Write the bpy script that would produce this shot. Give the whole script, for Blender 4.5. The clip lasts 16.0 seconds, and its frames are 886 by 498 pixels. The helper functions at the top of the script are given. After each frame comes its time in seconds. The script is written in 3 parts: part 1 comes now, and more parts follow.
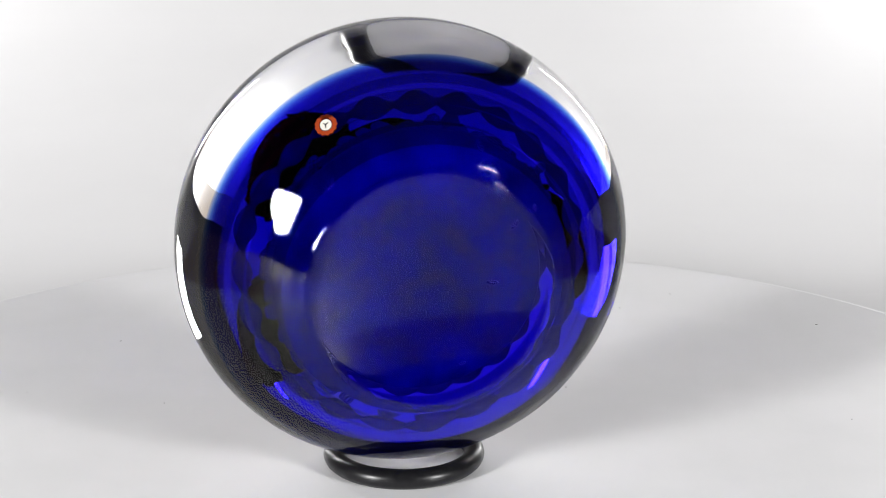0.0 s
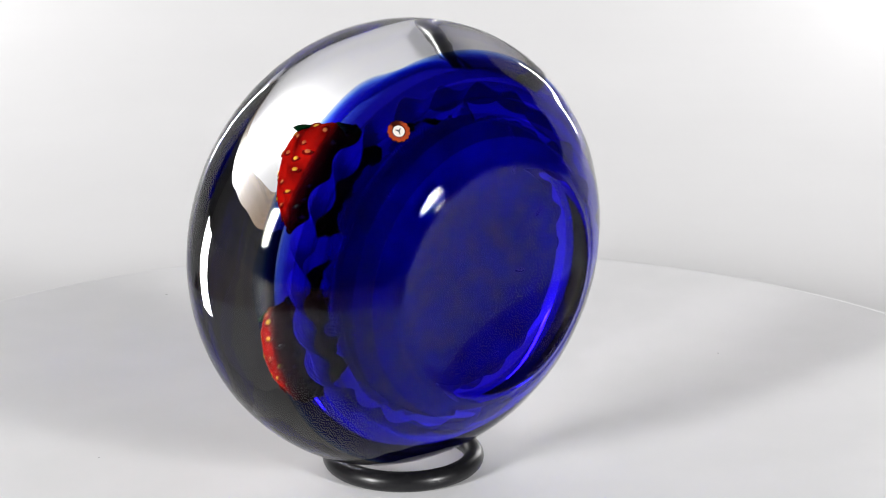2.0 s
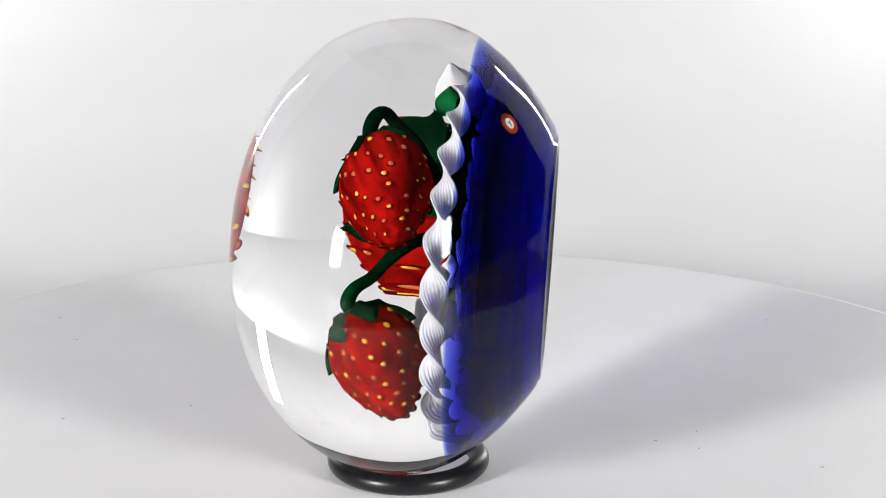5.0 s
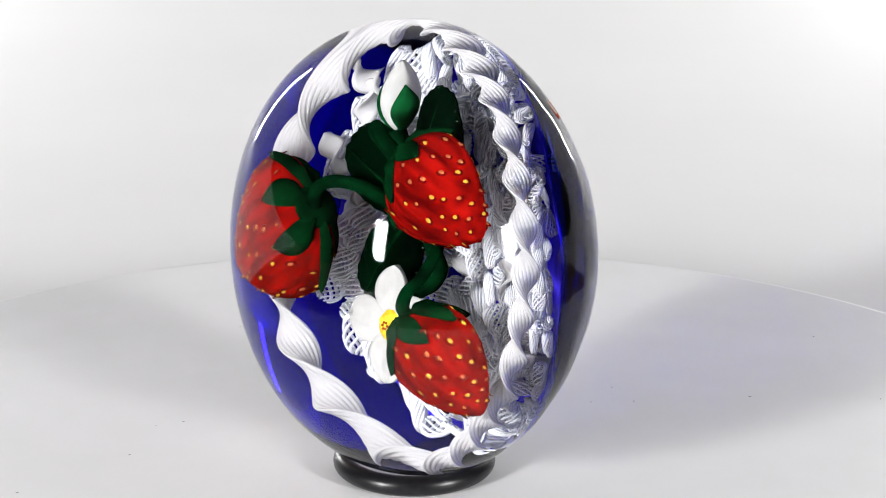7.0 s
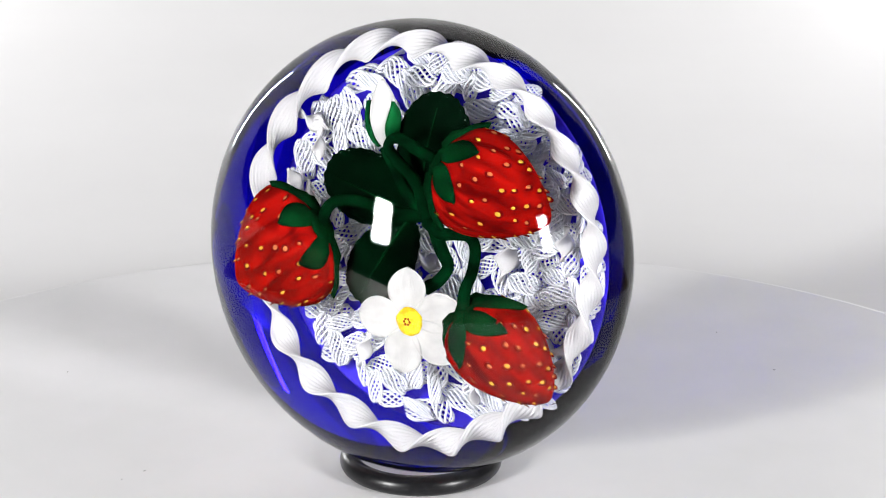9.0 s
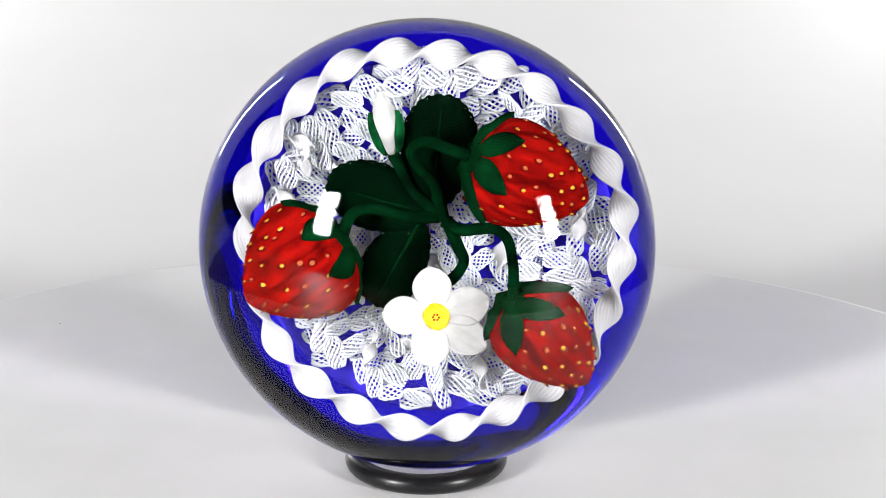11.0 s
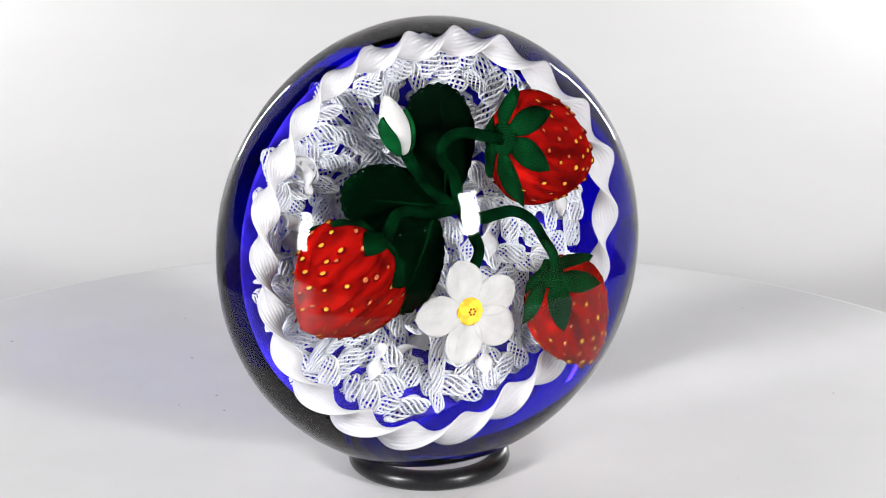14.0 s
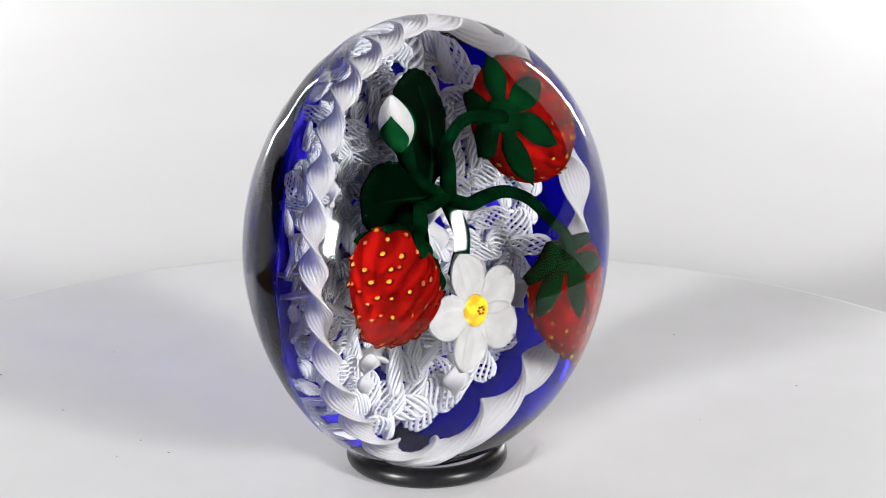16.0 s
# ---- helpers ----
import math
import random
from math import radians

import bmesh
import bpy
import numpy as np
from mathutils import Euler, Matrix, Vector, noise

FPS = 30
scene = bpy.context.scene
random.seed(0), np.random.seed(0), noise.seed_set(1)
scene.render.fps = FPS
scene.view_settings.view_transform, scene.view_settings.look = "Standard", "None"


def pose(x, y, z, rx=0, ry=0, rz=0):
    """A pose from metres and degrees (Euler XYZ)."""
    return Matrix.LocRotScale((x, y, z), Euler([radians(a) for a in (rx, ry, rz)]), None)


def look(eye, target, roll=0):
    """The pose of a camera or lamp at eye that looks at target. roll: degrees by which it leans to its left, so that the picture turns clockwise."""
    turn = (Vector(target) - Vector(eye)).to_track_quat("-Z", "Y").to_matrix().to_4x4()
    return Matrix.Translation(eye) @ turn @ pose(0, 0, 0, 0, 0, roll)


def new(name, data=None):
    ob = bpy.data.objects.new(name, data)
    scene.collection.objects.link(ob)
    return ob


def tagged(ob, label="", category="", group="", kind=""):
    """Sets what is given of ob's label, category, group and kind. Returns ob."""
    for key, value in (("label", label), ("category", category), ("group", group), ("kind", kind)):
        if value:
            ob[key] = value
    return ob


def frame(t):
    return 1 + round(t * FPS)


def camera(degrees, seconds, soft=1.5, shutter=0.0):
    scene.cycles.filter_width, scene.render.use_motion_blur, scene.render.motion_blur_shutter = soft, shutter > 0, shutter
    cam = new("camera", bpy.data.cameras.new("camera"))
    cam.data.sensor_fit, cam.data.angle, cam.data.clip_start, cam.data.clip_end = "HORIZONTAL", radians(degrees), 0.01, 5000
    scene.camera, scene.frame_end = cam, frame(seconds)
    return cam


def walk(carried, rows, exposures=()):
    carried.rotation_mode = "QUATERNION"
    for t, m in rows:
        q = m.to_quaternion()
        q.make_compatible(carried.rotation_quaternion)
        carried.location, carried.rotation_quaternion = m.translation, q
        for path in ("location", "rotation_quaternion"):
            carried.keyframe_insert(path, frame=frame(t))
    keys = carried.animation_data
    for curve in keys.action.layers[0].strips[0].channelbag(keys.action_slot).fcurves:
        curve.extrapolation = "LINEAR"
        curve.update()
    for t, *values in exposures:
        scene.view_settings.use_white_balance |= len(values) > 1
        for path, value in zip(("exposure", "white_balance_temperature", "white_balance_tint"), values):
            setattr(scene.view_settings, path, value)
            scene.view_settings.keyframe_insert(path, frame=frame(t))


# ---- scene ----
cam = camera(22.53, 16.0, soft=1.0)
EYE = (0.0, -0.375901, 0.154473)
PITCH, YAW = 16.846, 0.744
CAM_POSE = pose(*EYE, 90 - PITCH, 0, -YAW)
walk(cam, [(0.0, CAM_POSE), (16.0, CAM_POSE)])

# the turntable's turn, in degrees, and its rate in degrees a second
TURN_0, RATE = -168.546, 14.578
TILT = 3.058

# ---- light ----
world = bpy.data.worlds.new("dim_room")
scene.world = world
world.use_nodes = True
world.node_tree.nodes["Background"].inputs[0].default_value = (0.9, 0.95, 1.0, 1)
world.node_tree.nodes["Background"].inputs[1].default_value = 0.02
scene.view_settings.exposure = 0.0


def area_lamp(name, eye, target, wide, high, watts, colour=(1.0, 0.995, 0.995)):
    data = bpy.data.lights.new(name, "AREA")
    data.shape, data.size, data.size_y, data.energy, data.color = "RECTANGLE", wide, high, watts, colour
    ob = new(name, data)
    ob.matrix_world = look(eye, target)
    return ob


area_lamp("key_lamp", (-0.945, -0.910, 0.340), (0, 0, 0.045), 0.185, 0.38, 24.4)
area_lamp("key_lamp", (0.945, -0.910, 0.365), (0, 0, 0.045), 0.185, 0.38, 18.4)
area_lamp("back_lamp", (-0.262, 0.430, 0.105), (0, 0, 0.055), 0.020, 0.22, 0.55)
area_lamp("back_lamp", (0.262, 0.430, 0.110), (0, 0, 0.055), 0.020, 0.22, 0.55)


# ---- materials ----
def material(name, colour=(0.5, 0.5, 0.5), rough=0.5, metal=0.0, coat=0.0):
    m = bpy.data.materials.new(name)
    m.use_nodes = True
    b = m.node_tree.nodes["Principled BSDF"]
    b.inputs["Base Color"].default_value = (*colour, 1)
    b.inputs["Roughness"].default_value = rough
    b.inputs["Metallic"].default_value = metal
    b.inputs["Coat Weight"].default_value = coat
    return m, m.node_tree.nodes, m.node_tree.links, b


def grain(m, c0, c1, scale, detail=4.0, lo=0.35, hi=0.65, bump=0.0, stretch=(1, 1, 1), dist=0.0002, twist=0.0):
    """Two colours mixed by noise in the object's space, with relief of the same grain."""
    nodes, links = m.node_tree.nodes, m.node_tree.links
    b = nodes["Principled BSDF"]
    tc, mp = nodes.new("ShaderNodeTexCoord"), nodes.new("ShaderNodeMapping")
    mp.inputs["Scale"].default_value = stretch
    n, r = nodes.new("ShaderNodeTexNoise"), nodes.new("ShaderNodeValToRGB")
    n.inputs["Scale"].default_value, n.inputs["Detail"].default_value = scale, detail
    n.inputs["Distortion"].default_value = twist
    r.color_ramp.elements[0].position, r.color_ramp.elements[1].position = lo, hi
    r.color_ramp.elements[0].color, r.color_ramp.elements[1].color = (*c0, 1), (*c1, 1)
    links.new(tc.outputs["Object"], mp.inputs["Vector"])
    links.new(mp.outputs["Vector"], n.inputs["Vector"])
    links.new(n.outputs["Fac"], r.inputs["Fac"])
    links.new(r.outputs["Color"], b.inputs["Base Color"])
    if bump:
        bp = nodes.new("ShaderNodeBump")
        bp.inputs["Strength"].default_value, bp.inputs["Distance"].default_value = bump, dist
        links.new(n.outputs["Fac"], bp.inputs["Height"])
        links.new(bp.outputs["Normal"], b.inputs["Normal"])
    return r


def polished_glass(name):
    """Clear crystal: refraction under a gloss that grows to the edges."""
    m = bpy.data.materials.new(name)
    m.use_nodes = True
    nodes, links = m.node_tree.nodes, m.node_tree.links
    nodes.clear()
    out, mix = nodes.new("ShaderNodeOutputMaterial"), nodes.new("ShaderNodeMixShader")
    clear, shine = nodes.new("ShaderNodeBsdfRefraction"), nodes.new("ShaderNodeBsdfGlossy")
    fres, ramp = nodes.new("ShaderNodeFresnel"), nodes.new("ShaderNodeValToRGB")
    clear.inputs["Roughness"].default_value = shine.inputs["Roughness"].default_value = 0.0
    clear.inputs["IOR"].default_value = fres.inputs["IOR"].default_value = 1.558
    clear.inputs["Color"].default_value = shine.inputs["Color"].default_value = (1, 1, 1, 1)
    e = ramp.color_ramp.elements
    e[1].color = (1, 1, 1, 1)
    e[0].color = (0, 0, 0, 1)
    for place, value in ((0.05, 0.027), (0.20, 0.090), (0.45, 0.30), (0.75, 0.68), (0.93, 0.92)):
        e.new(place).color = (value, value, value, 1)
    links.new(fres.outputs["Fac"], ramp.inputs["Fac"])
    links.new(ramp.outputs["Color"], mix.inputs["Fac"])
    links.new(clear.outputs["BSDF"], mix.inputs[1])
    links.new(shine.outputs["BSDF"], mix.inputs[2])
    links.new(mix.outputs["Shader"], out.inputs["Surface"])
    return m


clear_glass = polished_glass("clear_crystal_glass")
back_glass = polished_glass("clear_crystal_glass_back")


def blue_glass_material(name, heart, rim, tints):
    """Cobalt glass fused into the clear: it tints what passes and bends nothing, and thins out to its rim."""
    m = bpy.data.materials.new(name)
    m.use_nodes = True
    nodes, links = m.node_tree.nodes, m.node_tree.links
    nodes.clear()
    out, tr = nodes.new("ShaderNodeOutputMaterial"), nodes.new("ShaderNodeBsdfTransparent")
    tc, mp = nodes.new("ShaderNodeTexCoord"), nodes.new("ShaderNodeMapping")
    mp.inputs["Location"].default_value = (0, 0, -0.040)
    mp.inputs["Scale"].default_value = (1, 0, 1)
    ln, ramp = nodes.new("ShaderNodeVectorMath"), nodes.new("ShaderNodeValToRGB")
    ln.operation = "LENGTH"
    mul = nodes.new("ShaderNodeMath")
    mul.operation = "MULTIPLY"
    mul.inputs[1].default_value = 25.0
    e = ramp.color_ramp.elements
    e[0].position, e[0].color = 0.50, (*heart, 1)
    e[1].position, e[1].color = 0.917, (*rim, 1)
    for place, colour in tints:
        e.new(place).color = (*colour, 1)
    links.new(tc.outputs["Object"], mp.inputs["Vector"])
    links.new(mp.outputs["Vector"], ln.inputs[0])
    links.new(ln.outputs["Value"], mul.inputs[0])
    links.new(mul.outputs[0], ramp.inputs["Fac"])
    links.new(ramp.outputs["Color"], tr.inputs["Color"])
    links.new(tr.outputs["BSDF"], out.inputs["Surface"])
    return m


# outer tints are darker, for the light lost on long ways through the side
blue_glass = blue_glass_material("cobalt_blue_glass", (0.05, 0.02, 0.72), (0.97, 0.98, 1.0),
                                 ((0.56, (0.045, 0.018, 0.72)), (0.70, (0.036, 0.014, 0.68)), (0.80, (0.028, 0.014, 0.47)), (0.884, (0.035, 0.026, 0.48)), (0.902, (0.18, 0.38, 0.80))))
# same glass, painted lighter on its front so that side views come out darker
blue_face = blue_glass_material("cobalt_front_tint", (0.20, 0.16, 0.90), (1.0, 1.0, 1.0),
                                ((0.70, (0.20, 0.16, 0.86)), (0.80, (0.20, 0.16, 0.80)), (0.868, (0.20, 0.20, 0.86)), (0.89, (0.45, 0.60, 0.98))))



# tint of the added walls that stand in for light absorbed in the blue
path_tint = bpy.data.materials.new("long_path_tint")
path_tint.use_nodes = True
path_tint.node_tree.nodes.clear()
_out, _tint = path_tint.node_tree.nodes.new("ShaderNodeOutputMaterial"), path_tint.node_tree.nodes.new("ShaderNodeBsdfTransparent")
_tint.inputs["Color"].default_value = (0.28, 0.20, 0.64, 1)
path_tint.node_tree.links.new(_tint.outputs["BSDF"], _out.inputs["Surface"])


def berry_material(axis):
    """Red glass with darker streaks that run along the berry."""
    m, nodes, links, b = material("red_glass", (0.5, 0.01, 0.005), 0.3)
    grain(m, (0.075, 0.001, 0.001), (0.33, 0.0045, 0.0025), 620, 3, 0.34, 0.68, 0.0, (1, 1, 0.13), 0.0003, 0.5)
    mp = next(n for n in nodes if n.type == "MAPPING")
    turn = nodes.new("ShaderNodeMapping")
    turn.inputs["Rotation"].default_value = Vector((axis[0], -axis[1], axis[2])).rotation_difference(Vector((0, 0, 1))).to_euler()
    links.new(mp.inputs["Vector"].links[0].from_socket, turn.inputs["Vector"])
    links.new(turn.outputs["Vector"], mp.inputs["Vector"])
    b.inputs["Specular IOR Level"].default_value = 0.0
    glow_through(m, 0.15)
    return m


seed_yellow, *_ = material("yellow_glass_seed", (0.50, 0.27, 0.03), 0.15)
# dark red for the shade painted round each seed
pit_shade_red, *_ = material("dark_red_pit_shade", (0.10, 0.002, 0.002), 0.3)
seed_red, *_ = material("amber_glass_seed", (0.36, 0.10, 0.035), 0.12, coat=0.5)
leaf_green, *_ = material("dark_green_glass", (0.003, 0.05, 0.02), 0.25)
grain(leaf_green, (0.0001, 0.0007, 0.0003), (0.0004, 0.0065, 0.002), 130, 3, 0.3, 0.7, 0.1, (1, 1, 1), 0.0002)
calyx_green, *_ = material("green_glass", (0.004, 0.07, 0.02), 0.25)
grain(calyx_green, (0.0003, 0.004, 0.0011), (0.0012, 0.024, 0.0062), 260, 3, 0.3, 0.7)
stem_green, *_ = material("stem_green_glass", (0.004, 0.10, 0.04), 0.2)
grain(stem_green, (0.0002, 0.0026, 0.0008), (0.0007, 0.018, 0.005), 420, 3, 0.3, 0.7)
bud_green, *_ = material("bright_green_glass", (0.006, 0.12, 0.03), 0.25)
grain(bud_green, (0.0006, 0.016, 0.004), (0.004, 0.085, 0.022), 420, 3, 0.3, 0.7)
lace_white, *_ = material("opal_white_glass", (0.90, 0.91, 0.95), 0.35)
ribbon_white, *_ = material("ribbed_opal_white_glass", (0.69, 0.685, 0.70), 0.3)
petal_white, *_ = material("white_petal_glass", (0.85, 0.85, 0.82), 0.35)
grain(petal_white, (0.47, 0.47, 0.47), (0.60, 0.60, 0.59), 500, 3, 0.3, 0.7, 0.2, (1, 1, 1), 0.0002)
yellow, *_ = material("yellow_glass", (0.75, 0.55, 0.02), 0.3)
grain(yellow, (0.55, 0.33, 0.01), (0.85, 0.68, 0.03), 900, 2, 0.35, 0.6, 0.4, (1, 1, 1), 0.0003)
ground_core, *_ = material("mottled_cobalt_glass", (0.01, 0.006, 0.2), 0.4)
grain(ground_core, (0.026, 0.012, 0.42), (0.07, 0.042, 0.92), 200, 5, 0.30, 0.60)
rust, *_ = material("rust_red_glass", (0.27, 0.04, 0.012), 0.3)
cream, *_ = material("cream_glass", (0.62, 0.58, 0.52), 0.3)
bubble, *_ = material("tiny_bubble_glint", (0.30, 0.38, 0.34), 0.2)
ink, *_ = material("dark_glass", (0.02, 0.02, 0.03), 0.3)

# fused into the clear glass, their surfaces give no gloss of their own
for m in (pit_shade_red, seed_yellow, seed_red, leaf_green, calyx_green, stem_green, bud_green, ground_core, bubble, lace_white, ribbon_white, petal_white, yellow, rust, cream, ink):
    m.node_tree.nodes["Principled BSDF"].inputs["Specular IOR Level"].default_value = 0.0
    m.node_tree.nodes["Principled BSDF"].inputs["Coat Weight"].default_value = 0.0



def glow_through(m, share):
    """Opal glass: part of the light that falls on it comes out on the far side."""
    nodes, links = m.node_tree.nodes, m.node_tree.links
    b, out = nodes["Principled BSDF"], nodes["Material Output"]
    tr, mix = nodes.new("ShaderNodeBsdfTranslucent"), nodes.new("ShaderNodeMixShader")
    if b.inputs["Base Color"].is_linked:
        links.new(b.inputs["Base Color"].links[0].from_socket, tr.inputs["Color"])
    else:
        tr.inputs["Color"].default_value = b.inputs["Base Color"].default_value
    mix.inputs["Fac"].default_value = share
    links.new(b.outputs["BSDF"], mix.inputs[1])
    links.new(tr.outputs["BSDF"], mix.inputs[2])
    links.new(mix.outputs["Shader"], out.inputs["Surface"])


for m, share in ((lace_white, 0.40), (ribbon_white, 0.35), (petal_white, 0.2), (ground_core, 0.4)):
    glow_through(m, share)

rubber, *_ = material("black_rubber", (0.012, 0.012, 0.013), 0.30)
grain(rubber, (0.004, 0.004, 0.005), (0.010, 0.010, 0.011), 900, 3, 0.3, 0.75, 0.25, (1, 1, 1), 0.00005)
rubber.node_tree.nodes["Principled BSDF"].inputs["Specular IOR Level"].default_value = 0.35
white_board, *_ = material("satin_white_turntable", (0.8, 0.8, 0.8), 0.45)
grain(white_board, (0.80, 0.80, 0.805), (0.835, 0.83, 0.84), 60, 5, 0.3, 0.7, 0.02, (1, 1, 1), 0.0001)
dust_grey, *_ = material("grey_dust", (0.28, 0.27, 0.26), 0.9)
paper, *_ = material("white_backdrop_paper", (0.85, 0.85, 0.84), 0.8)
grain(paper, (0.80, 0.795, 0.80), (0.83, 0.825, 0.83), 14, 6, 0.3, 0.7, 0.05, (1, 1, 1), 0.0005)
wood, *_ = material("brown_table_wood", (0.22, 0.13, 0.07), 0.5)
grain(wood, (0.13, 0.075, 0.04), (0.30, 0.19, 0.10), 9, 6, 0.3, 0.7, 0.15, (1, 12, 12), 0.001, 1.0)
dark_plaster, *_ = material("dark_painted_plaster", (0.03, 0.03, 0.033), 0.8)
grain(dark_plaster, (0.075, 0.073, 0.075), (0.10, 0.098, 0.10), 5, 6, 0.3, 0.7, 0.1, (1, 1, 1), 0.002)


# ---- building helpers ----
def part(name, bm, mat, parent=None, label="", smooth=True, kind=""):
    """One bmesh as one mesh object under a thing or a part."""
    bmesh.ops.recalc_face_normals(bm, faces=bm.faces)
    me = bpy.data.meshes.new(name)
    bm.to_mesh(me)
    bm.free()
    if smooth:
        me.shade_smooth()
    me.materials.append(mat)
    ob = new(name, me)
    ob.parent = parent
    return tagged(ob, label, kind=kind)


MM = Matrix.Scale(0.001, 4) @ Matrix.Translation((0, 0, 40))


def lens(x, s, z):
    """A point of the paperweight: x to its side, s along its axis to its domed front, z up; millimetres from its middle."""
    return Vector((0.985 * x, -s, 0.985 * z))


def glass_part(name, bm, mat, parent, label="", smooth=True, kind=""):
    bm.transform(MM)
    return part(name, bm, mat, parent, label, smooth, kind)


def box(bm, x0, x1, y0, y1, z0, z1):
    m = Matrix.Translation(((x0 + x1) / 2, (y0 + y1) / 2, (z0 + z1) / 2)) @ Matrix.Diagonal((x1 - x0, y1 - y0, z1 - z0, 1))
    bmesh.ops.create_cube(bm, size=1, matrix=m)


def grid_faces(bm, rows, close=False):
    for a, b2 in zip(rows, rows[1:]):
        n = len(a)
        for i in range(n if close else n - 1):
            bm.faces.new((a[i], a[(i + 1) % n], b2[(i + 1) % n], b2[i]))


def revolve_axis(profile, steps):
    """A body round the paperweight's axis, from (s, r) pairs; r = 0 at either end is a pole."""
    bm = bmesh.new()
    rows = []
    for s, r in profile:
        if r < 1e-6:
            rows.append([bm.verts.new(lens(0, s, 0))])
        else:
            rows.append([bm.verts.new(lens(WIDE * r * math.cos(2 * math.pi * i / steps), s, r * math.sin(2 * math.pi * i / steps))) for i in range(steps)])
    for a, b2 in zip(rows, rows[1:]):
        for i in range(steps):
            j = (i + 1) % steps
            if len(a) == 1:
                bm.faces.new((a[0], b2[i], b2[j]))
            elif len(b2) == 1:
                bm.faces.new((a[i], b2[0], a[j]))
            else:
                bm.faces.new((a[i], a[j], b2[j], b2[i]))
    return bm


def smooth_path(points, n):
    """A Catmull-Rom path through the points."""
    p = [Vector(q) for q in points]
    p = [2 * p[0] - p[1], *p, 2 * p[-1] - p[-2]]
    out = []
    for k in range(n + 1):
        u = k / n * (len(p) - 3)
        i = min(int(u), len(p) - 4)
        f = u - i
        a, b2, c, d = p[i:i + 4]
        out.append(0.5 * ((2 * b2) + (c - a) * f + (2 * a - 5 * b2 + 4 * c - d) * f * f + (3 * b2 - a - 3 * c + d) * f ** 3))
    return out


def tube(bm, path, radius, sides=8, cap=True):
    """A round rod along a path; radius is a number or a function of 0..1."""
    rad = radius if callable(radius) else (lambda u: radius)
    n = len(path)
    rows = []
    side = None
    for k, p in enumerate(path):
        d = (path[min(k + 1, n - 1)] - path[max(k - 1, 0)]).normalized()
        if side is None:
            side = d.orthogonal().normalized()
        side = (side - d * side.dot(d)).normalized()
        up = d.cross(side)
        r = rad(k / (n - 1))
        rows.append([bm.verts.new(p + r * (math.cos(a) * side + math.sin(a) * up)) for a in (2 * math.pi * i / sides for i in range(sides))])
    grid_faces(bm, rows, True)
    if cap:
        bm.faces.new(rows[0])
        bm.faces.new(rows[-1][::-1])


# ---- the place ----
def room():
    bm = bmesh.new()
    box(bm, -2.0, 2.0, -2.0, 2.0, -0.80, -0.76)
    tagged(part("floor", bm, dark_plaster, None, "dark matt floor of a dim room", False), kind="structure")
    for name, dims in (("wall_north", (-2.1, 2.1, 2.0, 2.1, -0.76, 1.7)), ("wall_south", (-2.1, 2.1, -2.1, -2.0, -0.76, 1.7)),
                       ("wall_east", (2.0, 2.1, -2.0, 2.0, -0.76, 1.7)), ("wall_west", (-2.1, -2.0, -2.0, 2.0, -0.76, 1.7))):
        bm = bmesh.new()
        box(bm, *dims)
        tagged(part(name, bm, dark_plaster, None, "dark painted wall of a dim room", False), kind="structure")
    bm = bmesh.new()
    box(bm, -2.1, 2.1, -2.1, 2.1, 1.70, 1.78)
    tagged(part("ceiling", bm, dark_plaster, None, "dark ceiling of a dim room", False), kind="structure")


def backdrop():
    """A sheet of white paper that lies behind the turntable and sweeps up."""
    line = [(0.105, -0.0125)]
    for k in range(0, 31):
        a = radians(26 * k / 30)
        line.append((0.12 + 1.1 * math.sin(a), -0.0125 + 1.1 * (1 - math.cos(a))))
    y0, z0, a0 = *line[-1], radians(26)
    for k in range(1, 31):
        a = radians(26 + 64 * k / 30)
        line.append((y0 + 0.3 * (math.sin(a) - math.sin(a0)), z0 + 0.3 * (math.cos(a0) - math.cos(a))))
    line.append((line[-1][0], 0.75))
    under = []
    for k, (y, z) in enumerate(line):
        y0, z0 = line[max(k - 1, 0)]
        y1, z1 = line[min(k + 1, len(line) - 1)]
        d = math.hypot(y1 - y0, z1 - z0)
        under.append((y + 0.0008 * (z1 - z0) / d, z - 0.0008 * (y1 - y0) / d))
    loop = line + under[::-1]
    bm = bmesh.new()
    rows = [[bm.verts.new((x, y, z)) for y, z in loop] for x in (-0.95, -0.32, 0.32, 0.95)]
    grid_faces(bm, rows, True)
    bm.faces.new(rows[0])
    bm.faces.new(rows[-1])
    tagged(part("backdrop", bm, paper, None, "white paper backdrop sweeping up behind the turntable", False), kind="structure")


def table():
    top = new("table")
    tagged(top, "brown wooden table under the turntable", "table")
    top.location = (0, 0, -0.76)
    def dim(name, *d):
        bm = bmesh.new()
        box(bm, *d)
        bmesh.ops.bevel(bm, geom=bm.edges[:], offset=0.003, segments=2, affect="EDGES")
        return part(name, bm, wood, top, "", False)
    dim("tabletop", -1.0, 1.0, -0.30, 0.84, 0.713, 0.743)
    for x in (-0.94, 0.94):
        for y in (-0.25, 0.78):
            dim("leg", x - 0.03, x + 0.03, y - 0.03, y + 0.03, 0.0, 0.713)


